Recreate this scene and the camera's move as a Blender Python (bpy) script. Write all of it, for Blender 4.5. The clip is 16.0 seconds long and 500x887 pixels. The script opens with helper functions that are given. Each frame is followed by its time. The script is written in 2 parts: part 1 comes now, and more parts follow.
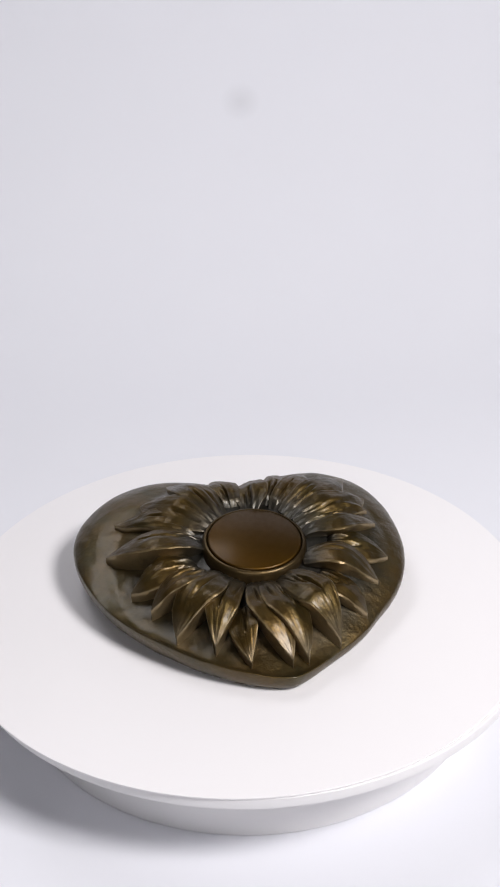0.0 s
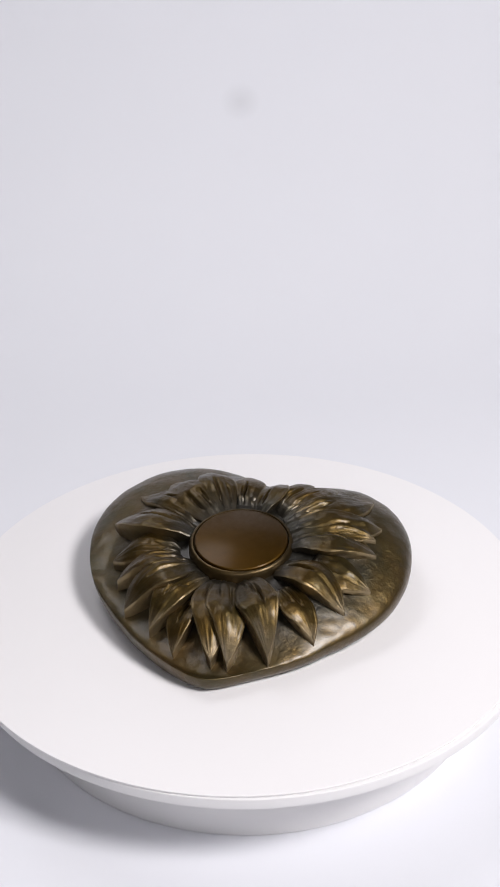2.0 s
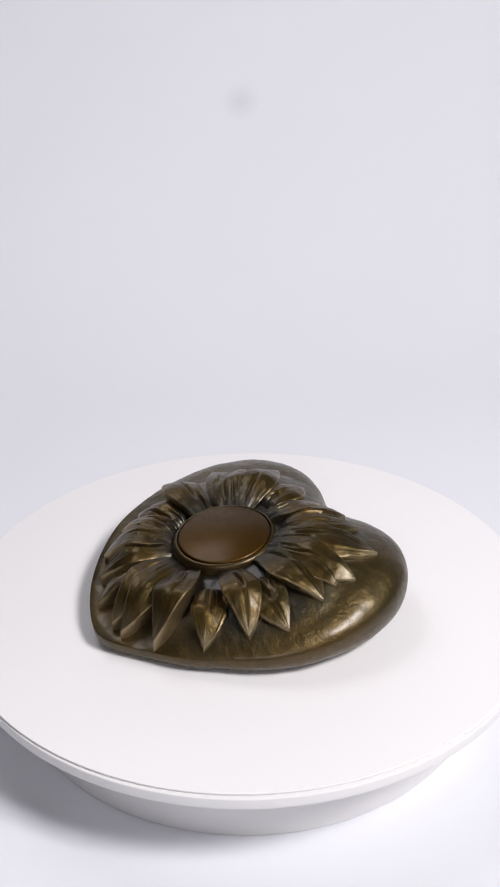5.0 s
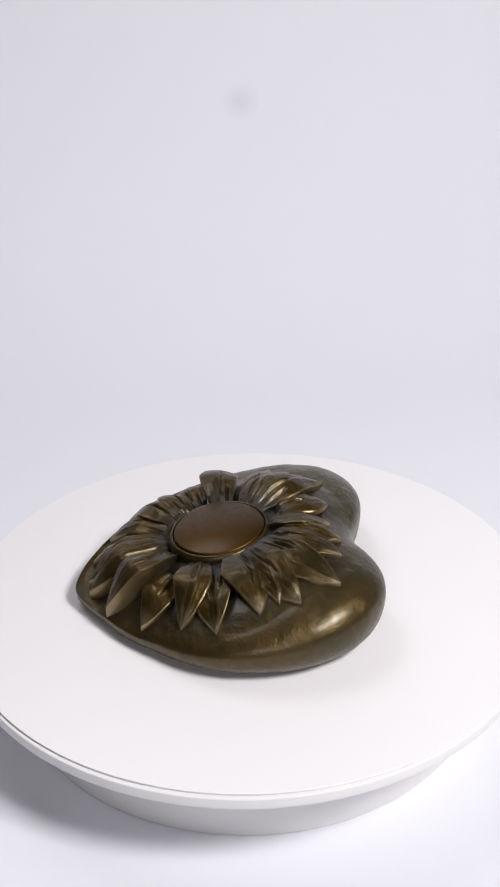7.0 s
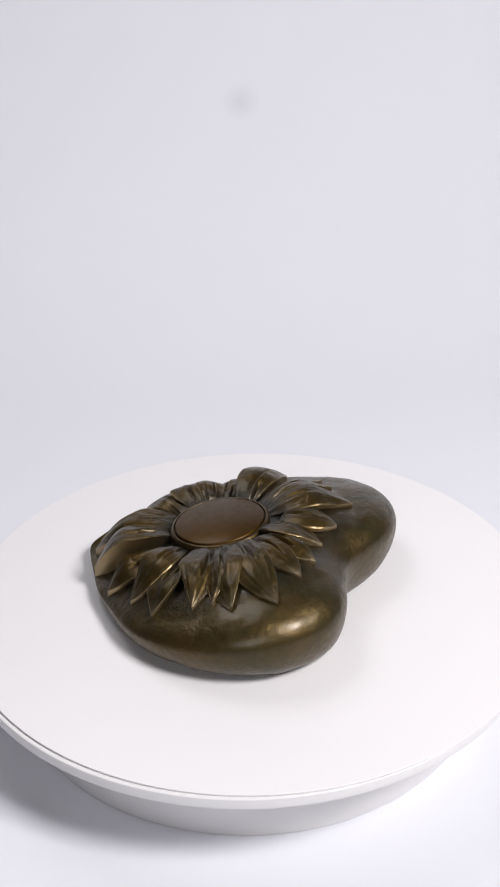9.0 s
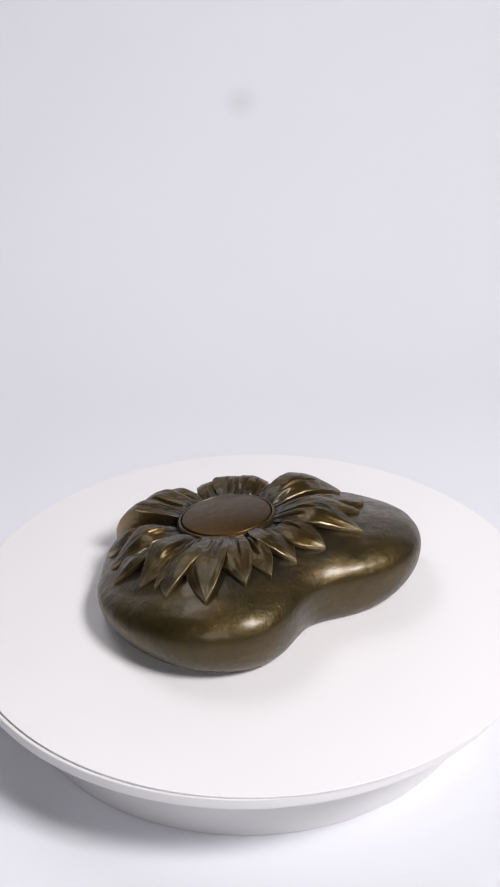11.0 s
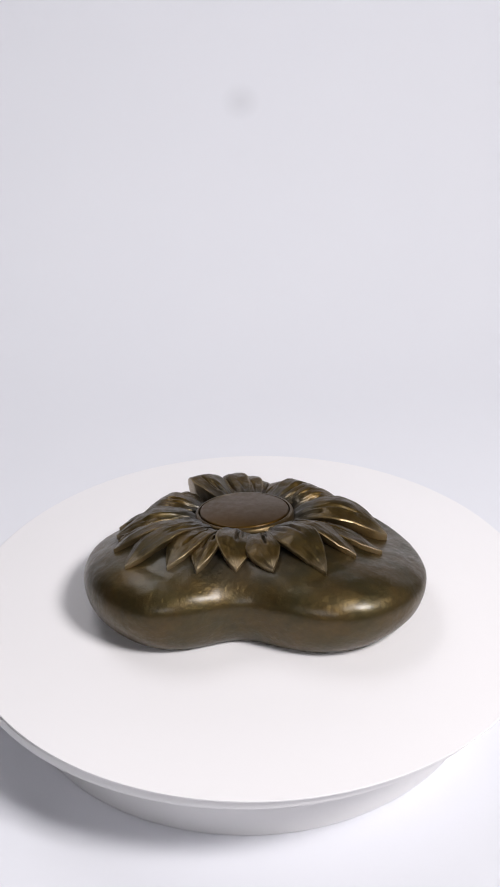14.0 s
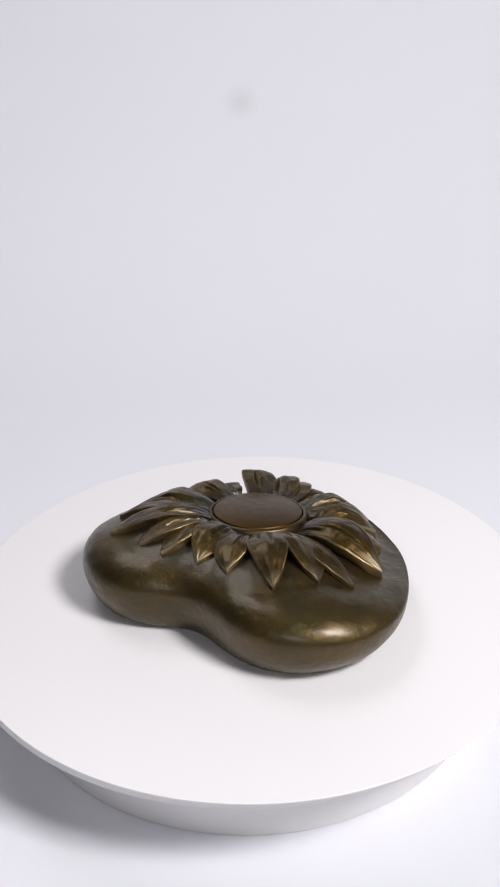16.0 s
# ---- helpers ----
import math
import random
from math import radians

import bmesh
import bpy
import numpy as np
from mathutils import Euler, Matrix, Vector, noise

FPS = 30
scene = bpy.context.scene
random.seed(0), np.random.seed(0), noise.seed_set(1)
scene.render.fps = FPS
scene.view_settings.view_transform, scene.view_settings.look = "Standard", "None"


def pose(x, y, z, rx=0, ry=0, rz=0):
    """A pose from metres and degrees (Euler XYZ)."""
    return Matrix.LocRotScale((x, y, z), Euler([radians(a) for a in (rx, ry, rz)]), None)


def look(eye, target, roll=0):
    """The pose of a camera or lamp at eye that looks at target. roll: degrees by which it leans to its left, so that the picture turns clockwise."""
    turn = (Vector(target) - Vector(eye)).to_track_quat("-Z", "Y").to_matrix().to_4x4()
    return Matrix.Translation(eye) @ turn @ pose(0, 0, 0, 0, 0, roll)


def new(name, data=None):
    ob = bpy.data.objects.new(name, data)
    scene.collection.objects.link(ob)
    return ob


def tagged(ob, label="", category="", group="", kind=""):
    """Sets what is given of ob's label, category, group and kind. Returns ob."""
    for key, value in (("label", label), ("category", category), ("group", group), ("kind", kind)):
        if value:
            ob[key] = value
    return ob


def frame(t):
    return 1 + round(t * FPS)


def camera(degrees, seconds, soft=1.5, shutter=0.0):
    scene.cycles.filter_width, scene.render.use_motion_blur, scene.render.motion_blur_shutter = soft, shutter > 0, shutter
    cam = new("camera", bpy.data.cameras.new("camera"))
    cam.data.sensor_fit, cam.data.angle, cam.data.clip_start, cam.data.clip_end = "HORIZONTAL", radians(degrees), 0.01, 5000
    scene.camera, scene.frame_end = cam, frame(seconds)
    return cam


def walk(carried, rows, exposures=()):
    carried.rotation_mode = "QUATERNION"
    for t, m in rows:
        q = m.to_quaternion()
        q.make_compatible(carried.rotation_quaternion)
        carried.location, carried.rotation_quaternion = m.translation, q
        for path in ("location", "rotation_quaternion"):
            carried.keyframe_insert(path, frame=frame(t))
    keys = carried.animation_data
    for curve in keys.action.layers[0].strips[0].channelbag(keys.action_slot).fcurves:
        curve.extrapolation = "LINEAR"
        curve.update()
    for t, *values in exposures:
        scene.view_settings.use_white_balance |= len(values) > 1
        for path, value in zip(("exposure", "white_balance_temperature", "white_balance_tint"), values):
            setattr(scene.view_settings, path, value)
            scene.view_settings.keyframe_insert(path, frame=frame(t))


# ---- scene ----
# A camera on a stand looks down at a white turntable in a white sweep; a bronze heart urn turns on it.
cam = camera(28.37, 16.0, soft=2.0)
EYE = (0.0, -0.29546, 0.23706)
PITCH, YAW, ROLL = radians(26.523), 0.0053, -1.04
AIM = (EYE[0] + math.sin(YAW) * math.cos(PITCH), EYE[1] + math.cos(YAW) * math.cos(PITCH), EYE[2] - math.sin(PITCH))
walk(cam, [(0.0, look(EYE, AIM, ROLL)), (16.0, look(EYE, AIM, ROLL))], exposures=[(0.0, 0.0), (16.0, 0.0)])

# ---- light ----
world = bpy.data.worlds.new("studio")
world.use_nodes = True
world.node_tree.nodes["Background"].inputs[0].default_value = (0.9, 0.95, 1.0, 1)
world.node_tree.nodes["Background"].inputs[1].default_value = 0.0
scene.world = world


def area_lamp(name, eye, target, width, height, power, colour):
    data = bpy.data.lights.new(name, "AREA")
    data.shape, data.size, data.size_y, data.energy, data.color = "RECTANGLE", width, height, power, colour
    ob = new(name, data)
    ob.matrix_world = look(eye, target)
    return tagged(ob, kind="structure")


area_lamp("key_softbox", (0.50, -0.42, 0.78), (0.0, -0.04, 0.02), 0.24, 0.24, 10.1, (1.0, 0.97, 0.983))
area_lamp("front_softbox", (-0.12, -0.82, 0.54), (0.0, -0.08, 0.02), 0.40, 0.28, 1.35, (0.985, 0.965, 1.0))
# unseen fill lamp, added to brighten the lower backdrop
area_lamp("backdrop_fill", (-0.30, 0.38, 0.82), (-0.08, 0.36, 0.0), 0.50, 0.34, 2.1, (0.98, 0.96, 1.0))


# ---- materials ----
def material(name, base, rough=0.5, metal=0.0):
    m = bpy.data.materials.new(name)
    m.use_nodes = True
    b = m.node_tree.nodes["Principled BSDF"]
    b.inputs["Base Color"].default_value = (*base, 1)
    b.inputs["Roughness"].default_value = rough
    b.inputs["Metallic"].default_value = metal
    return m, m.node_tree.nodes, m.node_tree.links, b


def noise_node(nodes, links, scale, detail=4.0, rough=0.55, vector=None):
    n = nodes.new("ShaderNodeTexNoise")
    n.inputs["Scale"].default_value, n.inputs["Detail"].default_value, n.inputs["Roughness"].default_value = scale, detail, rough
    if vector is not None:
        links.new(vector, n.inputs["Vector"])
    return n


def ramp_node(nodes, links, source, stops):
    r = nodes.new("ShaderNodeValToRGB")
    e = r.color_ramp.elements
    while len(e) < len(stops):
        e.new(0.5)
    for el, (at, c) in zip(e, stops):
        el.position, el.color = at, (*c, 1)
    links.new(source, r.inputs["Fac"])
    return r


def mix_node(nodes, links, fac, a, b):
    m = nodes.new("ShaderNodeMix")
    m.data_type = "RGBA"
    if isinstance(fac, float):
        m.inputs["Factor"].default_value = fac
    else:
        links.new(fac, m.inputs["Factor"])
    for socket, v in (("A", a), ("B", b)):
        s = [i for i in m.inputs if i.name == socket and i.type == "RGBA"][0]
        if isinstance(v, tuple):
            s.default_value = (*v, 1)
        else:
            links.new(v, s)
    return [o for o in m.outputs if o.type == "RGBA"][0]


def math_node(nodes, links, op, a, b=0.0, clamp=False):
    m = nodes.new("ShaderNodeMath")
    m.operation, m.use_clamp = op, clamp
    for s, v in zip(m.inputs, (a, b)):
        if isinstance(v, (int, float)):
            s.default_value = v
        else:
            links.new(v, s)
    return m.outputs[0]


def bump_node(nodes, links, bsdf, height, strength, distance, normal=None):
    b = nodes.new("ShaderNodeBump")
    b.inputs["Strength"].default_value, b.inputs["Distance"].default_value = strength, distance
    links.new(height, b.inputs["Height"])
    if normal is not None:
        links.new(normal, b.inputs["Normal"])
    links.new(b.outputs[0], bsdf.inputs["Normal"])
    return b.outputs[0]


def white_material(name, base, second, rough, smudge=None):
    m, nodes, links, b = material(name, base, rough)
    co = nodes.new("ShaderNodeTexCoord").outputs["Object"]
    wide = noise_node(nodes, links, 14.0, 3.0, 0.5, co)
    colour = mix_node(nodes, links, wide.outputs["Fac"], base, second)
    if smudge:
        # a faint grey thumb-sized smudge on the paper
        away = nodes.new("ShaderNodeVectorMath")
        away.operation = "DISTANCE"
        links.new(co, away.inputs[0])
        away.inputs[1].default_value = smudge
        spot = ramp_node(nodes, links, math_node(nodes, links, "MULTIPLY", away.outputs["Value"], 50.0), [(0.08, (0.55, 0.55, 0.55)), (0.75, (0, 0, 0))])
        colour = mix_node(nodes, links, spot.outputs[0], colour, (0.60, 0.605, 0.635))
    links.new(colour, b.inputs["Base Color"])
    grain = noise_node(nodes, links, 900.0, 3.0, 0.6, co)
    bump_node(nodes, links, b, grain.outputs["Fac"], 0.06, 0.0003)
    return m


def bronze_material(name, brown, olive, dark, rough, uv_wear_shading=False, patina_shade=False, chased=0.0, metal=0.85, relief=1.0, speck=0.45, coat=0.12, coat_rough=0.27):
    """Patinated bronze: brown and olive clouds, waxed grey ground deepened for crevice shade, fine chasing marks."""
    m, nodes, links, b = material(name, brown, rough, metal)
    b.inputs["Coat Weight"].default_value, b.inputs["Coat Roughness"].default_value = coat, coat_rough
    co = nodes.new("ShaderNodeTexCoord")
    obj = co.outputs["Object"]
    clouds = noise_node(nodes, links, 60.0, 6.0, 0.65, obj)
    fine = noise_node(nodes, links, 420.0, 6.0, 0.65, obj)
    tone = ramp_node(nodes, links, clouds.outputs["Fac"], [(0.35, olive), (0.62, brown)])
    colour = mix_node(nodes, links, math_node(nodes, links, "MULTIPLY", fine.outputs["Fac"], speck), tone.outputs[0], dark)
    if patina_shade:
        # grey wax in the flower's ground, darkened to paint in crevice shade, ragged limit
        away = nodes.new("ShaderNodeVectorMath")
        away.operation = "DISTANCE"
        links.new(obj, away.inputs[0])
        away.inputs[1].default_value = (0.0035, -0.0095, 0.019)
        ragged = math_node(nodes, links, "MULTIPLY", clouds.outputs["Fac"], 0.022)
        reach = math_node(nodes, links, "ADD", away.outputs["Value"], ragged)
        wax_shade = ramp_node(nodes, links, math_node(nodes, links, "MULTIPLY", reach, 10.0), [(0.43, (1, 1, 1)), (0.59, (0, 0, 0))])
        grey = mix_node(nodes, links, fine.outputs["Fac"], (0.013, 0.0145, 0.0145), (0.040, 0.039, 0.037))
        colour = mix_node(nodes, links, math_node(nodes, links, "MULTIPLY", wax_shade.outputs[0], 0.85), colour, grey)
    if uv_wear_shading:
        split = nodes.new("ShaderNodeSeparateXYZ")
        links.new(co.outputs["UV"], split.inputs[0])
        # pale worn edges, narrowed and brightened to paint in thin edge highlights
        edge = math_node(nodes, links, "ABSOLUTE", math_node(nodes, links, "SUBTRACT", split.outputs["Y"], 0.5))
        worn = ramp_node(nodes, links, math_node(nodes, links, "ADD", edge, math_node(nodes, links, "MULTIPLY", clouds.outputs["Fac"], 0.12)),
                         [(0.51, (0, 0, 0)), (0.56, (1, 1, 1))])
        tipped = ramp_node(nodes, links, split.outputs["X"], [(0.3, (0, 0, 0)), (0.75, (1, 1, 1))])
        wear_glint = math_node(nodes, links, "MULTIPLY", worn.outputs[0], math_node(nodes, links, "ADD", math_node(nodes, links, "MULTIPLY", tipped.outputs[0], 0.4), 0.4))
        colour = mix_node(nodes, links, wear_glint, colour, (0.30, 0.22, 0.11))
        point = ramp_node(nodes, links, math_node(nodes, links, "ADD", split.outputs["X"], math_node(nodes, links, "MULTIPLY", clouds.outputs["Fac"], 0.1)),
                          [(0.86, (0, 0, 0)), (1.0, (0.3, 0.3, 0.3))])
        colour = mix_node(nodes, links, point.outputs[0], colour, (0.34, 0.28, 0.19))
        # grey-patinated petal roots, strengthened to paint shade into the gaps
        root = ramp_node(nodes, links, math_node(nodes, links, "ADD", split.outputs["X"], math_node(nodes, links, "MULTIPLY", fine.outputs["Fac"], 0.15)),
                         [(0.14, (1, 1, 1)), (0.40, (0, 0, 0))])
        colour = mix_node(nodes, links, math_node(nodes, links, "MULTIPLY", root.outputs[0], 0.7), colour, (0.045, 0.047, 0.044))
    links.new(colour, b.inputs["Base Color"])
    rr = ramp_node(nodes, links, fine.outputs["Fac"], [(0.3, (rough - 0.06,) * 3), (0.7, (rough + 0.10,) * 3)])
    links.new(rr.outputs[0], b.inputs["Roughness"])
    n = bump_node(nodes, links, b, fine.outputs["Fac"], 0.38 * relief, 0.0006)
    pits = noise_node(nodes, links, 170.0, 3.0, 0.5, obj)
    n = bump_node(nodes, links, b, pits.outputs["Fac"], (0.34 if chased else 0.25) * relief, 0.0012, n)
    if chased:
        dents = noise_node(nodes, links, 130.0, 2.0, 0.5, obj)
        n = bump_node(nodes, links, b, dents.outputs["Fac"], 0.22, 0.0012, n)
        # short tool marks, strongest in patches
        marks = noise_node(nodes, links, 640.0, 2.0, 0.5, obj)
        marks.inputs["Distortion"].default_value = 0.6
        patch = ramp_node(nodes, links, noise_node(nodes, links, 38.0, 2.0, 0.5, obj).outputs["Fac"], [(0.46, (0.05, 0.05, 0.05)), (0.62, (1, 1, 1))])
        depth = math_node(nodes, links, "MULTIPLY", marks.outputs["Fac"], patch.outputs[0])
        n = bump_node(nodes, links, b, depth, 0.36 * chased, 0.0007, n)
    if uv_wear_shading:
        # chased lines that run along each petal
        stretch = nodes.new("ShaderNodeMapping")
        stretch.inputs["Scale"].default_value = (1.4, 5.5, 1.0)
        links.new(co.outputs["UV"], stretch.inputs["Vector"])
        lines = noise_node(nodes, links, 1.0, 2.0, 0.5, stretch.outputs[0])
        lines.noise_dimensions = "4D"
        info = nodes.new("ShaderNodeObjectInfo")
        links.new(math_node(nodes, links, "MULTIPLY", info.outputs["Random"], 50.0), lines.inputs["W"])
        n = bump_node(nodes, links, b, lines.outputs["Fac"], 0.35, 0.0012, n)
    return m


SWEEP = white_material("white_sweep_paper", (0.742, 0.750, 0.793), (0.754, 0.760, 0.800), 0.75, smudge=(0.0016, 0.4800, 0.1355))
LACQUER = white_material("white_lacquer", (0.812, 0.797, 0.803), (0.826, 0.809, 0.815), 0.45)
PLASTIC = white_material("white_plastic", (0.755, 0.745, 0.75), (0.775, 0.762, 0.765), 0.5)
PAINT = white_material("grey_wall_paint", (0.20, 0.20, 0.205), (0.23, 0.23, 0.23), 0.8)
BODY_BRONZE = bronze_material("olive_brown_bronze", (0.098, 0.060, 0.0155), (0.060, 0.047, 0.014), (0.026, 0.021, 0.010), 0.45, patina_shade=True, chased=1.0, coat=0.5)
PETAL_BRONZE = bronze_material("golden_brown_bronze", (0.106, 0.061, 0.011), (0.056, 0.039, 0.009), (0.012, 0.009, 0.0045), 0.40, uv_wear_shading=True, coat=0.3)
DISC_BRONZE = bronze_material("smooth_brown_bronze", (0.080, 0.038, 0.004), (0.070, 0.035, 0.004), (0.054, 0.029, 0.005), 0.5, relief=0.04, speck=0.2, coat=0.28, coat_rough=0.25, metal=1.0)
RIM_BRONZE = bronze_material("worn_rim_bronze", (0.105, 0.066, 0.022), (0.075, 0.050, 0.020), (0.035, 0.027, 0.016), 0.36, relief=0.5)


# ---- mesh helpers ----
def mesh_object(name, bm, mat, smooth=40):
    me = bpy.data.meshes.new(name)
    bmesh.ops.recalc_face_normals(bm, faces=bm.faces)
    bm.to_mesh(me)
    bm.free()
    me.materials.append(mat)
    for f in me.polygons:
        f.use_smooth = True
    if smooth < 180:
        me.set_sharp_from_angle(angle=radians(smooth))
    return new(name, me)


def part(name, bm, mat, parent, label="", smooth=40):
    ob = mesh_object(name, bm, mat, smooth)
    ob.parent = parent
    return tagged(ob, label) if label else ob


def lathe(profile, steps=160, centre=(0.0, 0.0)):
    """A solid of revolution from (radius, height) pairs, closed at both ends on the axis."""
    bm = bmesh.new()
    rings = []
    for r, z in profile:
        rings.append([bm.verts.new((centre[0] + r * math.cos(2 * math.pi * i / steps), centre[1] + r * math.sin(2 * math.pi * i / steps), z)) for i in range(steps)])
    for a, b in zip(rings, rings[1:]):
        for i in range(steps):
            bm.faces.new((a[i], a[(i + 1) % steps], b[(i + 1) % steps], b[i]))
    bm.faces.new(rings[0])
    bm.faces.new(rings[-1])
    return bm


def rounded(r0, z0, r1, z1, fillet, n=5):
    """Profile of a side from (r0, z0) up to (r1, z1) with rounded corners above and below."""
    out = [(r0 - fillet, z0)]
    out += [(r0 - fillet + fillet * math.sin(k * math.pi / 2 / n), z0 + fillet - fillet * math.cos(k * math.pi / 2 / n)) for k in range(1, n + 1)]
    out += [(r1 - fillet + fillet * math.cos(k * math.pi / 2 / n), z1 - fillet + fillet * math.sin(k * math.pi / 2 / n)) for k in range(0, n + 1)]
    return out


def box(bm, x0, x1, y0, y1, z0, z1):
    v = [bm.verts.new((x, y, z)) for x in (x0, x1) for y in (y0, y1) for z in (z0, z1)]
    for f in ((0, 1, 3, 2), (4, 6, 7, 5), (0, 4, 5, 1), (2, 3, 7, 6), (0, 2, 6, 4), (1, 5, 7, 3)):
        bm.faces.new([v[i] for i in f])


# ---- the room and the sweep ----
def room():
    for name, b in (("floor", (-2, 2, -2, 2, -0.06, -0.004)), ("ceiling", (-2, 2, -2, 2, 2.2, 2.26)),
                    ("wall_north", (-2, 2, 2, 2.1, -0.06, 2.2)), ("wall_south", (-2, 2, -2.1, -2, -0.06, 2.2)),
                    ("wall_east", (2, 2.1, -2, 2, -0.06, 2.2)), ("wall_west", (-2.1, -2, -2, 2, -0.06, 2.2))):
        bm = bmesh.new()
        box(bm, *b)
        tagged(mesh_object(name, bm, PAINT), "plain grey painted room surface around the set", kind="structure")


def sweep():
    """White paper that lies on the ground and curves up behind the turntable."""
    line = [(-0.9, 0.0)]
    y0, r, top = 0.24, 0.28, 0.44
    line += [(y0, 0.0)]
    line += [(y0 + r * math.sin(a), r - r * math.cos(a)) for a in np.linspace(0.06, math.pi / 2, 24)]
    line += [(y0 + r, top)]
    bm = bmesh.new()
    half, thick = 0.75, 0.002
    xs = (-half, half)
    front = [[bm.verts.new((x, y, z)) for y, z in line] for x in xs]
    back = [[bm.verts.new((x, y + (thick if z > 0.2 else 0), z - (0 if z > 0.2 else thick))) for y, z in line] for x in xs]
    n = len(line)
    for i in range(n - 1):
        bm.faces.new((front[0][i], front[1][i], front[1][i + 1], front[0][i + 1]))
        bm.faces.new((back[0][i], back[0][i + 1], back[1][i + 1], back[1][i]))
        for k in (0, 1):
            bm.faces.new((front[k][i], front[k][i + 1], back[k][i + 1], back[k][i]))
    for i in (0, n - 1):
        bm.faces.new((front[0][i], back[0][i], back[1][i], front[1][i]))
    tagged(mesh_object("backdrop", bm, SWEEP, 60), "seamless white paper sweep curving up behind the turntable", kind="structure")


# ---- turntable ----
PLATE_TOP = 0.0334


def turntable():
    ob = new("turntable")
    tagged(ob, "round white motorised display turntable on the paper sweep", "turntable")
    part("base", lathe(rounded(0.0833, 0.0, 0.0826, 0.0285, 0.0005)), PLASTIC, ob)
    part("platter", lathe(rounded(0.1002, 0.0288, 0.1002, 0.0325, 0.0004), 200), PLASTIC, ob)
    # a thin board lies a little off centre on the platter and turns with it
    a = radians(170)
    part("top_board", lathe(rounded(0.1008, 0.0326, 0.1009, PLATE_TOP, 0.0002), 200, (0.002 * math.cos(a), 0.002 * math.sin(a))),
         LACQUER, ob, "thin round matt white board lying slightly off centre")
    return ob


# ---- the heart urn ----
# its space: the turning axis is the origin, z = 0 is the board's face, in millimetres while building
MM = 0.001
AXIS, MIDDLE = radians(-79.4), (7.0, -12.0)
COS = (52.619, -11.529, -3.047, 5.032, -2.112, 1.322, -0.757, 0.549, -0.342, 0.305)
SIN = (-6.566, 1.477, -0.247, -1.174, 0.831, -0.645, 0.081, -0.125)
TIP_RISE, TIP_WIDTH, CLEFT_DROP, CLEFT_WIDTH, CLEFT_SHIFT = 5.914, 0.357, -0.555, 0.147, 0.166
DISC = Vector((2.74, -9.62, 25.15))
DISC_NORMAL = Vector((0.049, -0.125, 1.0)).normalized()


def wrapped(a):
    return abs((a + math.pi) % (2 * math.pi) - math.pi)


def peak(a, width):
    """A narrow rise with a blunted top."""
    return math.exp(-(math.hypot(a, 0.055) - 0.02) / width)


def girth(ph):
    """Radius of the heart's outline, by the angle from its tip."""
    r = sum(c * math.cos(n * ph) for n, c in enumerate(COS)) + sum(s * math.sin((n + 1) * ph) for n, s in enumerate(SIN))
    r += 0.702 * math.exp(-((wrapped(ph - 1.75)) / 0.3) ** 2)
    r += 3.593 * math.exp(-((wrapped(ph - 2.3)) / 0.3) ** 2)
    return r + TIP_RISE * peak(wrapped(ph), TIP_WIDTH) + CLEFT_DROP * peak(wrapped(ph - math.pi - CLEFT_SHIFT), CLEFT_WIDTH)


def waist(ph):
    """Height of the widest line of the heart."""
    return 10.529 - 4.248 * math.cos(ph) - 1.34 * math.sin(ph) + 0.067 * math.cos(2 * ph) - 0.758 * math.sin(2 * ph)


def crown(x, y):
    """Height of the heart's upper face."""
    dx, dy = x - MIDDLE[0], y - MIDDLE[1]
    ph, r = math.atan2(dy, dx) - AXIS, math.hypot(dx, dy)
    shoulder = 4.002 - 0.003 * math.cos(ph) + 0.004 * math.cos(2 * ph)
    k = min(r / girth(ph), 0.9995) ** (shoulder / 2)
    top = 14.777 + (1.607 * math.sin(ph) - 11.309 * math.cos(ph)) * r / 50
    lobes = math.exp(-((wrapped(ph) - 2.25) / 0.55) ** 2)
    top += 3.144 * lobes * min(1.0, (r / 42) ** 2)
    w = waist(ph)
    away = math.hypot(x - DISC.x, y - DISC.y) / 48.0
    mound = 7.0 * (1 - min(1.0, r / girth(ph)) ** 6) * max(0.0, 1 - away ** 2.4)
    return w + (top - w) * math.sqrt(1 - k * k) ** (2 / (2.02 - 0.029 * math.cos(ph))) + mound


def foot(ph):
    """How far out the sole reaches, as a share of the outline."""
    return 0.838 + 0.01 * math.cos(ph) + 0.063 * math.cos(2 * ph) - 0.017 * math.sin(ph)


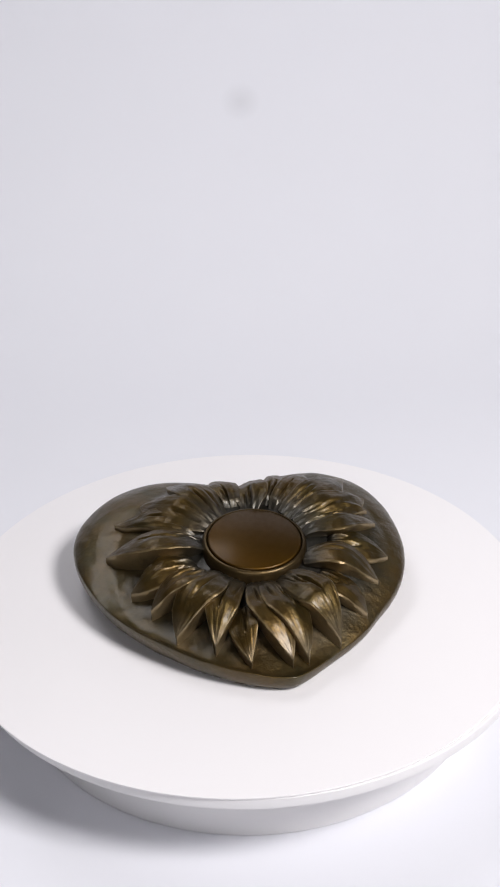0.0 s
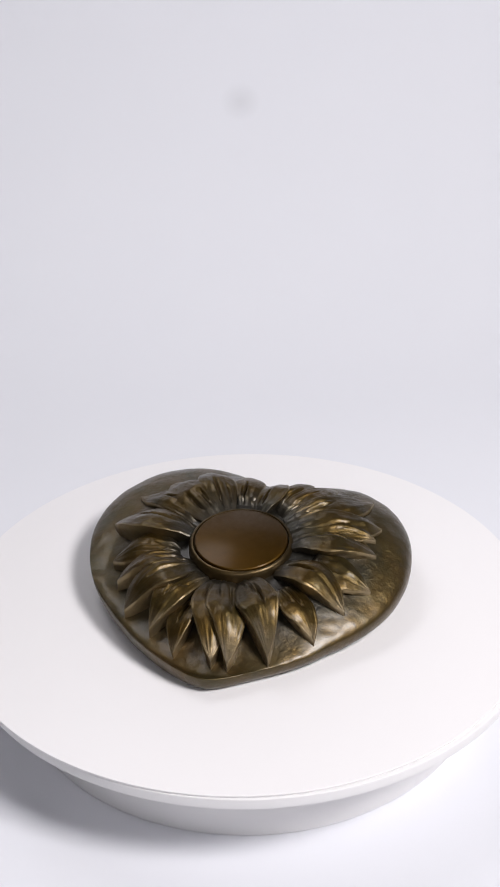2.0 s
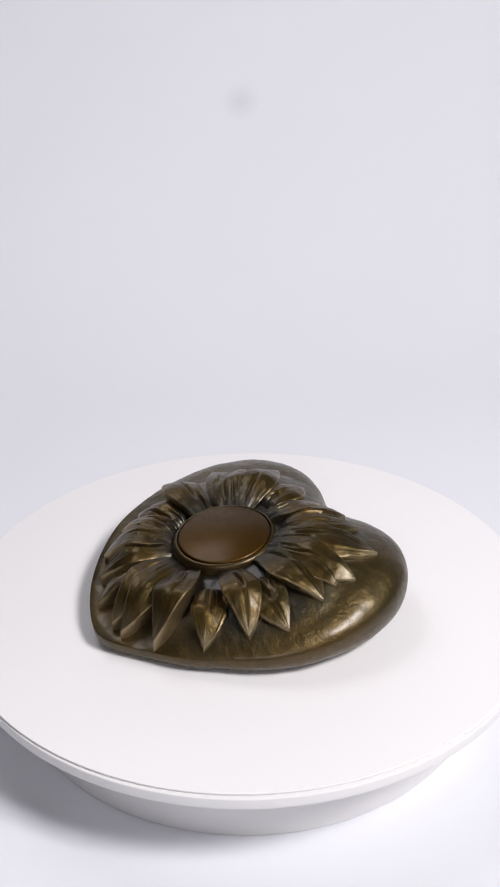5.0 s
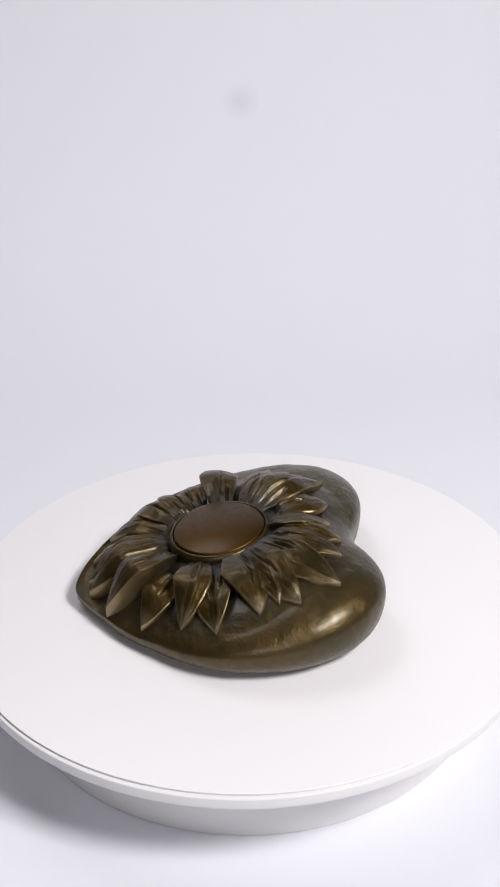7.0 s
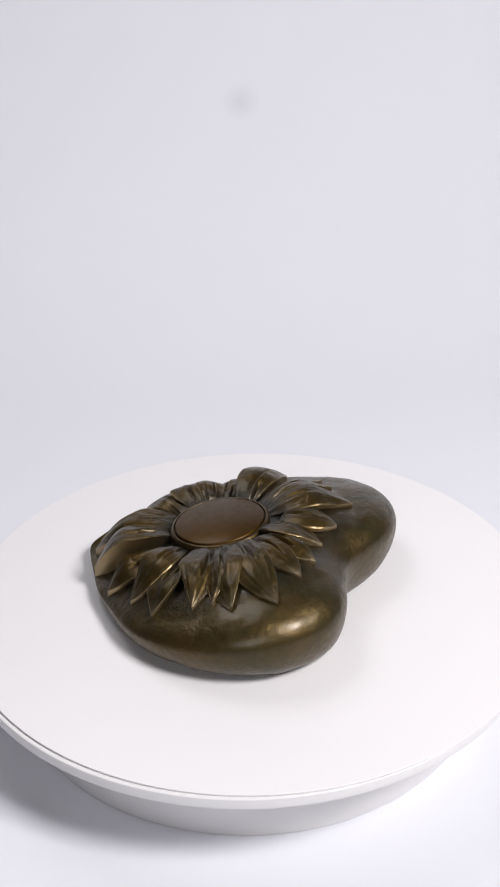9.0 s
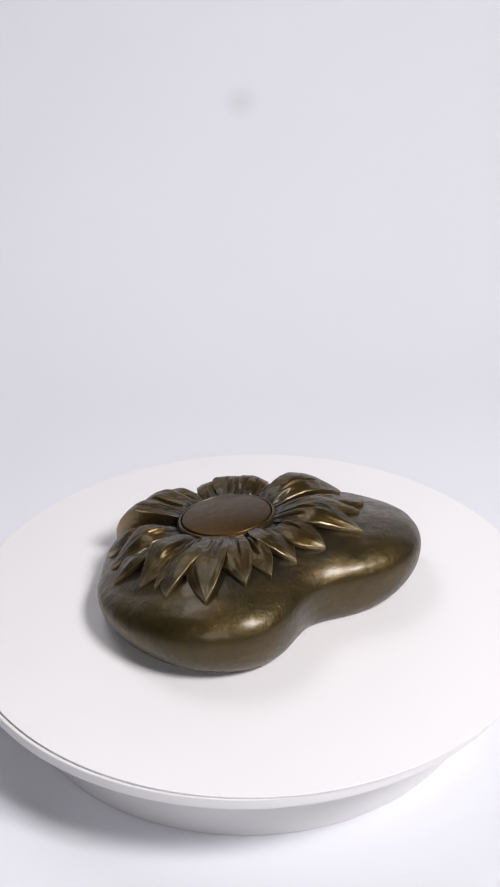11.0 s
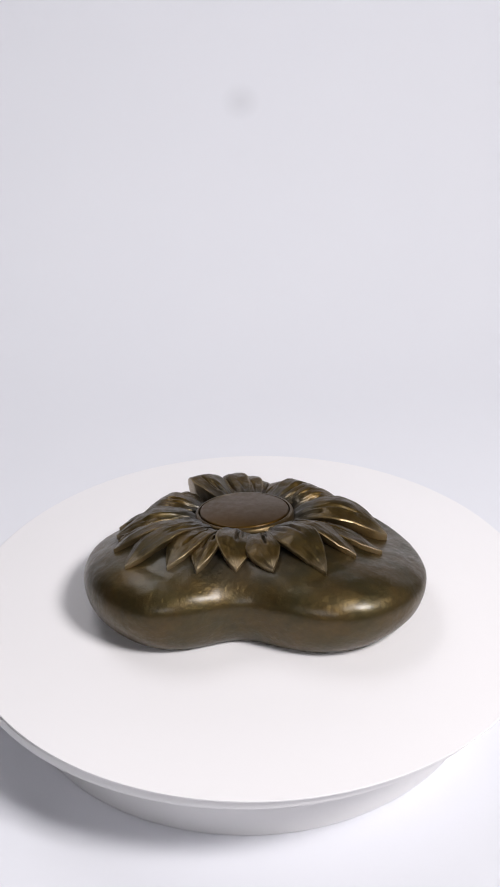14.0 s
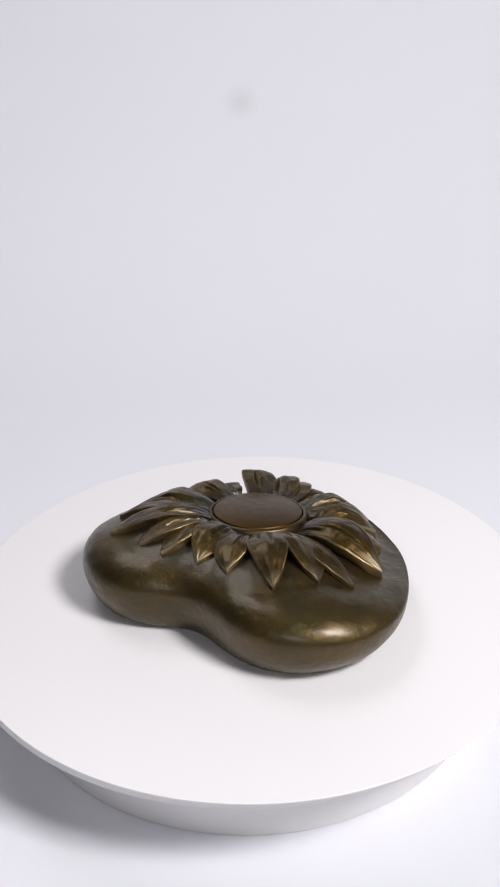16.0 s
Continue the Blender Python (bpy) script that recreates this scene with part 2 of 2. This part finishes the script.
def heart_body(parent):
    bm = bmesh.new()
    turns, up, down = 320, 64, 20
    rings = []
    for j in [k for k in range(up + down) if k != up]:
        ring = []
        for i in range(turns):
            ph = 2 * math.pi * i / turns
            R, w = girth(ph), waist(ph)
            if j < up:
                s = math.pi / 2 * (1 - j / up)
                f = math.cos(s) if j else 0.02
                f = min(f, 0.9997)
                x, y = MIDDLE[0] + R * f * math.cos(ph + AXIS), MIDDLE[1] + R * f * math.sin(ph + AXIS)
                z = crown(x, y) if f < 0.9996 else w
            else:
                s = math.pi / 2 * (j - up) / (down - 1)
                under = 2 / (2.076 + 0.144 * math.cos(ph))
                f = foot(ph) + (1 - foot(ph)) * max(0.0, math.cos(s)) ** under
                x, y = MIDDLE[0] + R * f * math.cos(ph + AXIS), MIDDLE[1] + R * f * math.sin(ph + AXIS)
                z = w * (1 - math.sin(s) ** under)
            if 2 < z:
                d = 0.35 * noise.noise((x / 9, y / 9, z / 9)) + 0.15 * noise.noise((x / 3.2, y / 3.2, z / 3.2))
                z += d
            ring.append(bm.verts.new((x * MM, y * MM, z * MM)))
        rings.append(ring)
    for a, b in zip(rings, rings[1:]):
        for i in range(turns):
            bm.faces.new((a[i], a[(i + 1) % turns], b[(i + 1) % turns], b[i]))
    bm.faces.new(rings[0])
    bm.faces.new(rings[-1])
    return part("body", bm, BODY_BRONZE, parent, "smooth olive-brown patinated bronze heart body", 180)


def disc_plane(x, y):
    return DISC.z - (DISC_NORMAL.x * (x - DISC.x) + DISC_NORMAL.y * (y - DISC.y)) / DISC_NORMAL.z


def disc_parts(parent):
    turn = Vector((0, 0, 1)).rotation_difference(DISC_NORMAL).to_matrix().to_4x4()
    seat = Matrix.Translation(DISC * MM) @ turn
    for name, profile, mat, label in (
            ("rim", [(0.0142, -0.006), (0.0180, -0.006), (0.0178, -0.0016), (0.0174, -0.0008), (0.0169, -0.0003), (0.0164, -0.0003), (0.0162, -0.0006), (0.01615, -0.002), (0.0142, -0.002)], RIM_BRONZE, "worn bright bronze ring round the disc"),
            ("medallion", [(0.0005, -0.005), (0.0158, -0.005), (0.0159, -0.0005), (0.0157, -0.0001), (0.0153, 0.0001), (0.0008, 0.0002)], DISC_BRONZE, "plain smooth brown bronze disc for an engraving")):
        bm = lathe(profile, 96)
        bm.transform(seat)
        part(name, bm, mat, parent, label, 50)


def petal(parent, tip, z_tip, width, crest=0.0, at=0.46, twist=0.0, bend=0.0, belly=0.50, root_r=17.0, cuts=2):
    """One petal from the disc's rim to its tip. crest: height of its back over the disc's plane, reached at that share of its length;
    twist in degrees at the root, bend sideways in millimetres."""
    rng = random.Random(round(tip[0] * 7 + tip[1] * 13))
    a = math.atan2(tip[1] - DISC.y, tip[0] - DISC.x) + radians(twist)
    root = Vector((DISC.x + root_r * math.cos(a), DISC.y + root_r * math.sin(a)))
    end = Vector(tip)
    along = end - root
    side = Vector((-along.y, along.x)).normalized()
    mid = (root + end) / 2 + side * (1.5 * bend or rng.choice((-1, 1)) * rng.uniform(1.2, 2.6))
    zr = disc_plane(root.x, root.y) - 3.0 + min(0.0, crest) * 0.5
    top = root * (1 - at) ** 2 + mid * 2 * at * (1 - at) + end * at * at
    z_top = max(disc_plane(top.x, top.y) + crest - 0.9, crown(top.x, top.y) + 2.0)
    nu, nv = 40, 34
    bm = bmesh.new()
    uv = bm.loops.layers.uv.new("UVMap")
    grid, coords = [], {}
    fold = rng.choice((-1, 1)) * rng.uniform(0.15, 0.45)
    tilt = rng.choice((-1, 1)) * rng.uniform(0.10, 0.24)
    lean = rng.choice((-1, 1)) * rng.uniform(0.06, 0.18)
    # chased slits: place across, start, end, depth, side of the raised lip
    slits = [(-0.5 * fold + rng.uniform(-0.1, 0.1), rng.uniform(0.1, 0.22), rng.uniform(0.5, 0.72), rng.uniform(0.9, 1.2), rng.choice((-1, 1)))]
    for k in range(cuts):
        slits.append((rng.uniform(-0.65, 0.65), rng.uniform(0.02, 0.15), rng.uniform(0.3, 0.5), rng.uniform(0.5, 0.9), rng.choice((-1, 1))))
    for i in range(nu + 1):
        u = i / nu
        p = root * (1 - u) ** 2 + mid * 2 * u * (1 - u) + end * u * u
        d = (mid - root) * 2 * (1 - u) + (end - mid) * 2 * u
        n = Vector((-d.y, d.x)).normalized()
        if u < belly:
            s = 0.46 + 0.54 * math.sin(math.pi / 2 * u / belly)
        else:
            k = (u - belly) / (1 - belly)
            s = (1 - k ** 1.9) * (1 - 0.08 * math.sin(math.pi * k))
        hw = max(0.55 * width * s, 0.12)
        under = crown(p.x, p.y)
        if u < at:
            zc = zr + (z_top - zr) * (1 - (1 - u / at) ** 2)
        else:
            zc = z_tip + (z_top - z_tip) * (1 - ((u - at) / (1 - at)) ** 1.7)
        low = under + 1.4 + 0.8 * math.sin(math.pi * u)
        zc = low + 0.5 * (zc - low + math.hypot(zc - low, 0.7))
        fade = math.sin(math.pi * u) ** 0.6
        row = []
        for j in range(-2, nv + 3):
            v = max(-1.0, min(1.0, 2 * j / nv - 1))
            lip, skirt = j in (-1, nv + 1), j in (-2, nv + 2)
            wob = 1 + 0.04 * math.sin(7 * u + 3 * v + fold * 19) + 0.07 * noise.noise((q_seed(tip), u * 4, 2.0 * (v > 0)))
            wob *= 1 + (lean if v > 0 else -lean) * math.sin(math.pi * min(1.0, 1.2 * u))
            q = p + n * hw * v * wob * (0.55 if skirt else 0.95 if lip else 1.0)
            ground = crown(q.x, q.y)
            z = zc + 0.55 * (ground - under)
            z += hw * ((0.14 + 0.12 * u) * (1 - math.hypot(v - fold, 0.05) / (1 + abs(fold))) + 0.04 * (1 - v * v) - 0.05 * v ** 8 + 1.25 * tilt * v)
            for place, u0, u1, deep, lifted in slits:
                if u0 < u < u1:
                    o = v - place * (1 - 0.6 * u)
                    long = math.sin(math.pi * (u - u0) / (u1 - u0)) ** 0.6
                    z += deep * long * (0.25 * math.exp(-((o - 0.15 * lifted) / 0.10) ** 2) - math.exp(-(o / 0.075) ** 2))
            z += 0.16 * math.cos(8.0 * v + fold * 20) * max(0.0, 1 - 2.4 * u)
            z += 0.20 * math.exp(-((abs(v) - 0.92) / 0.07) ** 2) * fade
            z += 0.30 * noise.noise((q.x / 3.2, q.y / 3.2, z_tip)) + 0.10 * noise.noise((q.x / 1.2, q.y / 1.2, z_tip))
            sink = max(0.0, 1 - u / 0.16) ** 2
            z = max(z, ground + 0.4 * (1 - abs(v)) + 1.2) - (3.2 if root_r > 17.5 else 1.2) * sink
            if lip:
                z -= max(0.0, min(1.5, z - ground - 0.1))
            if skirt:
                z = ground - 1.2
            vert = bm.verts.new((q.x * MM, q.y * MM, z * MM))
            coords[vert] = (u, (v + 1) / 2)
            row.append(vert)
        grid.append(row)
    for a_row, b_row in zip(grid, grid[1:]):
        for k in range(len(a_row) - 1):
            bm.faces.new((a_row[k], a_row[k + 1], b_row[k + 1], b_row[k]))
    bm.faces.new(grid[0])
    bm.faces.new(list(reversed(grid[-1])))
    for f in bm.faces:
        for l in f.loops:
            l[uv].uv = coords[l.vert]
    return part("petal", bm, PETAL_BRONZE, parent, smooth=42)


def q_seed(tip):
    return tip[0] * 0.37 + tip[1] * 0.11


def heart_urn():
    ob = new("heart_urn")
    tagged(ob, "brown patinated bronze heart urn with sunflower relief, on the turntable", "urn")
    ob.location = (0, 0, PLATE_TOP)
    heart_body(ob)
    disc_parts(ob)
    # petals of the far layer, low between the others
    petal(ob, (-37.5, -28.4), 15.5, 10.2, -2.5, root_r=20)
    petal(ob, (-30.0, -37.0), 15.0, 9.6, -0.6, root_r=19)
    petal(ob, (2.5, -55.2), 9.0, 8.2, -4.5, twist=-5, root_r=25, cuts=1)
    petal(ob, (39.7, -31.5), 9.6, 11.0, -3.5, root_r=23, cuts=1)
    petal(ob, (48.6, -6.2), 14.4, 10.4, -2.5, root_r=24)
    petal(ob, (42.7, 13.1), 18.8, 7.2, -3.0, root_r=24, cuts=1)
    petal(ob, (20.4, 32.6), 23.4, 11.0, -0.5, root_r=18)
    petal(ob, (10.8, 32.6), 21.2, 9.2, -1.6, root_r=20)
    petal(ob, (-13.5, 28.0), 20.3, 10.0, -1.5, root_r=20, belly=0.6)
    petal(ob, (-39.0, 13.1), 21.6, 12.4, 1.5)
    petal(ob, (-47.2, 4.9), 18.8, 9.2, -1.0, root_r=20)
    # petals of the near layer, arched over their neighbours
    petal(ob, (-48.2, -11.0), 18.0, 13.2, 1.4, at=0.42, bend=2.5)
    petal(ob, (-21.2, -46.4), 11.8, 13.4, 0.2, bend=-2.0)
    petal(ob, (-8.7, -51.0), 11.8, 10.0, -1.0, bend=-2.0)
    petal(ob, (15.2, -54.0), 9.5, 11.6, -1.2, twist=-14, bend=-0.5)
    petal(ob, (20.1, -52.6), 9.0, 12.2, -0.4, at=0.55, twist=-10, bend=1.5)
    petal(ob, (30.3, -44.9), 9.8, 12.0, 2.2, at=0.6, twist=-9, bend=2.0)
    petal(ob, (44.4, -18.0), 12.6, 12.0, 1.2, twist=-8, bend=2.5)
    petal(ob, (45.3, 7.2), 18.4, 13.0, 1.5, bend=1.5)
    petal(ob, (42.3, 20.0), 18.8, 12.2, 1.6, bend=-2.0)
    petal(ob, (34.6, 32.2), 21.6, 12.8, 2.6, at=0.45, bend=-2.5)
    petal(ob, (-1.5, 28.7), 20.0, 12.4, 0.8, at=0.5)
    petal(ob, (-30.5, 25.9), 22.8, 11.6, 2.6, at=0.48, bend=1.0)
    return ob


# ---- build ----
room()
sweep()
turntable_thing = turntable()
urn = heart_urn()


def turned(t):
    """Degrees that the platter has turned, clockwise from above."""
    return math.degrees(0.23636 * t + 0.000518 * (t - 8.0) ** 2)


def motions():
    rows = [(t, pose(0, 0, PLATE_TOP, 0, 0, -turned(t))) for t in range(0, 17)]
    walk(urn, rows)
    for piece in turntable_thing.children:
        if piece.name in ("platter", "top_board"):
            walk(piece, [(t, pose(0, 0, 0, 0, 0, -turned(t))) for t in range(0, 17)])


motions()
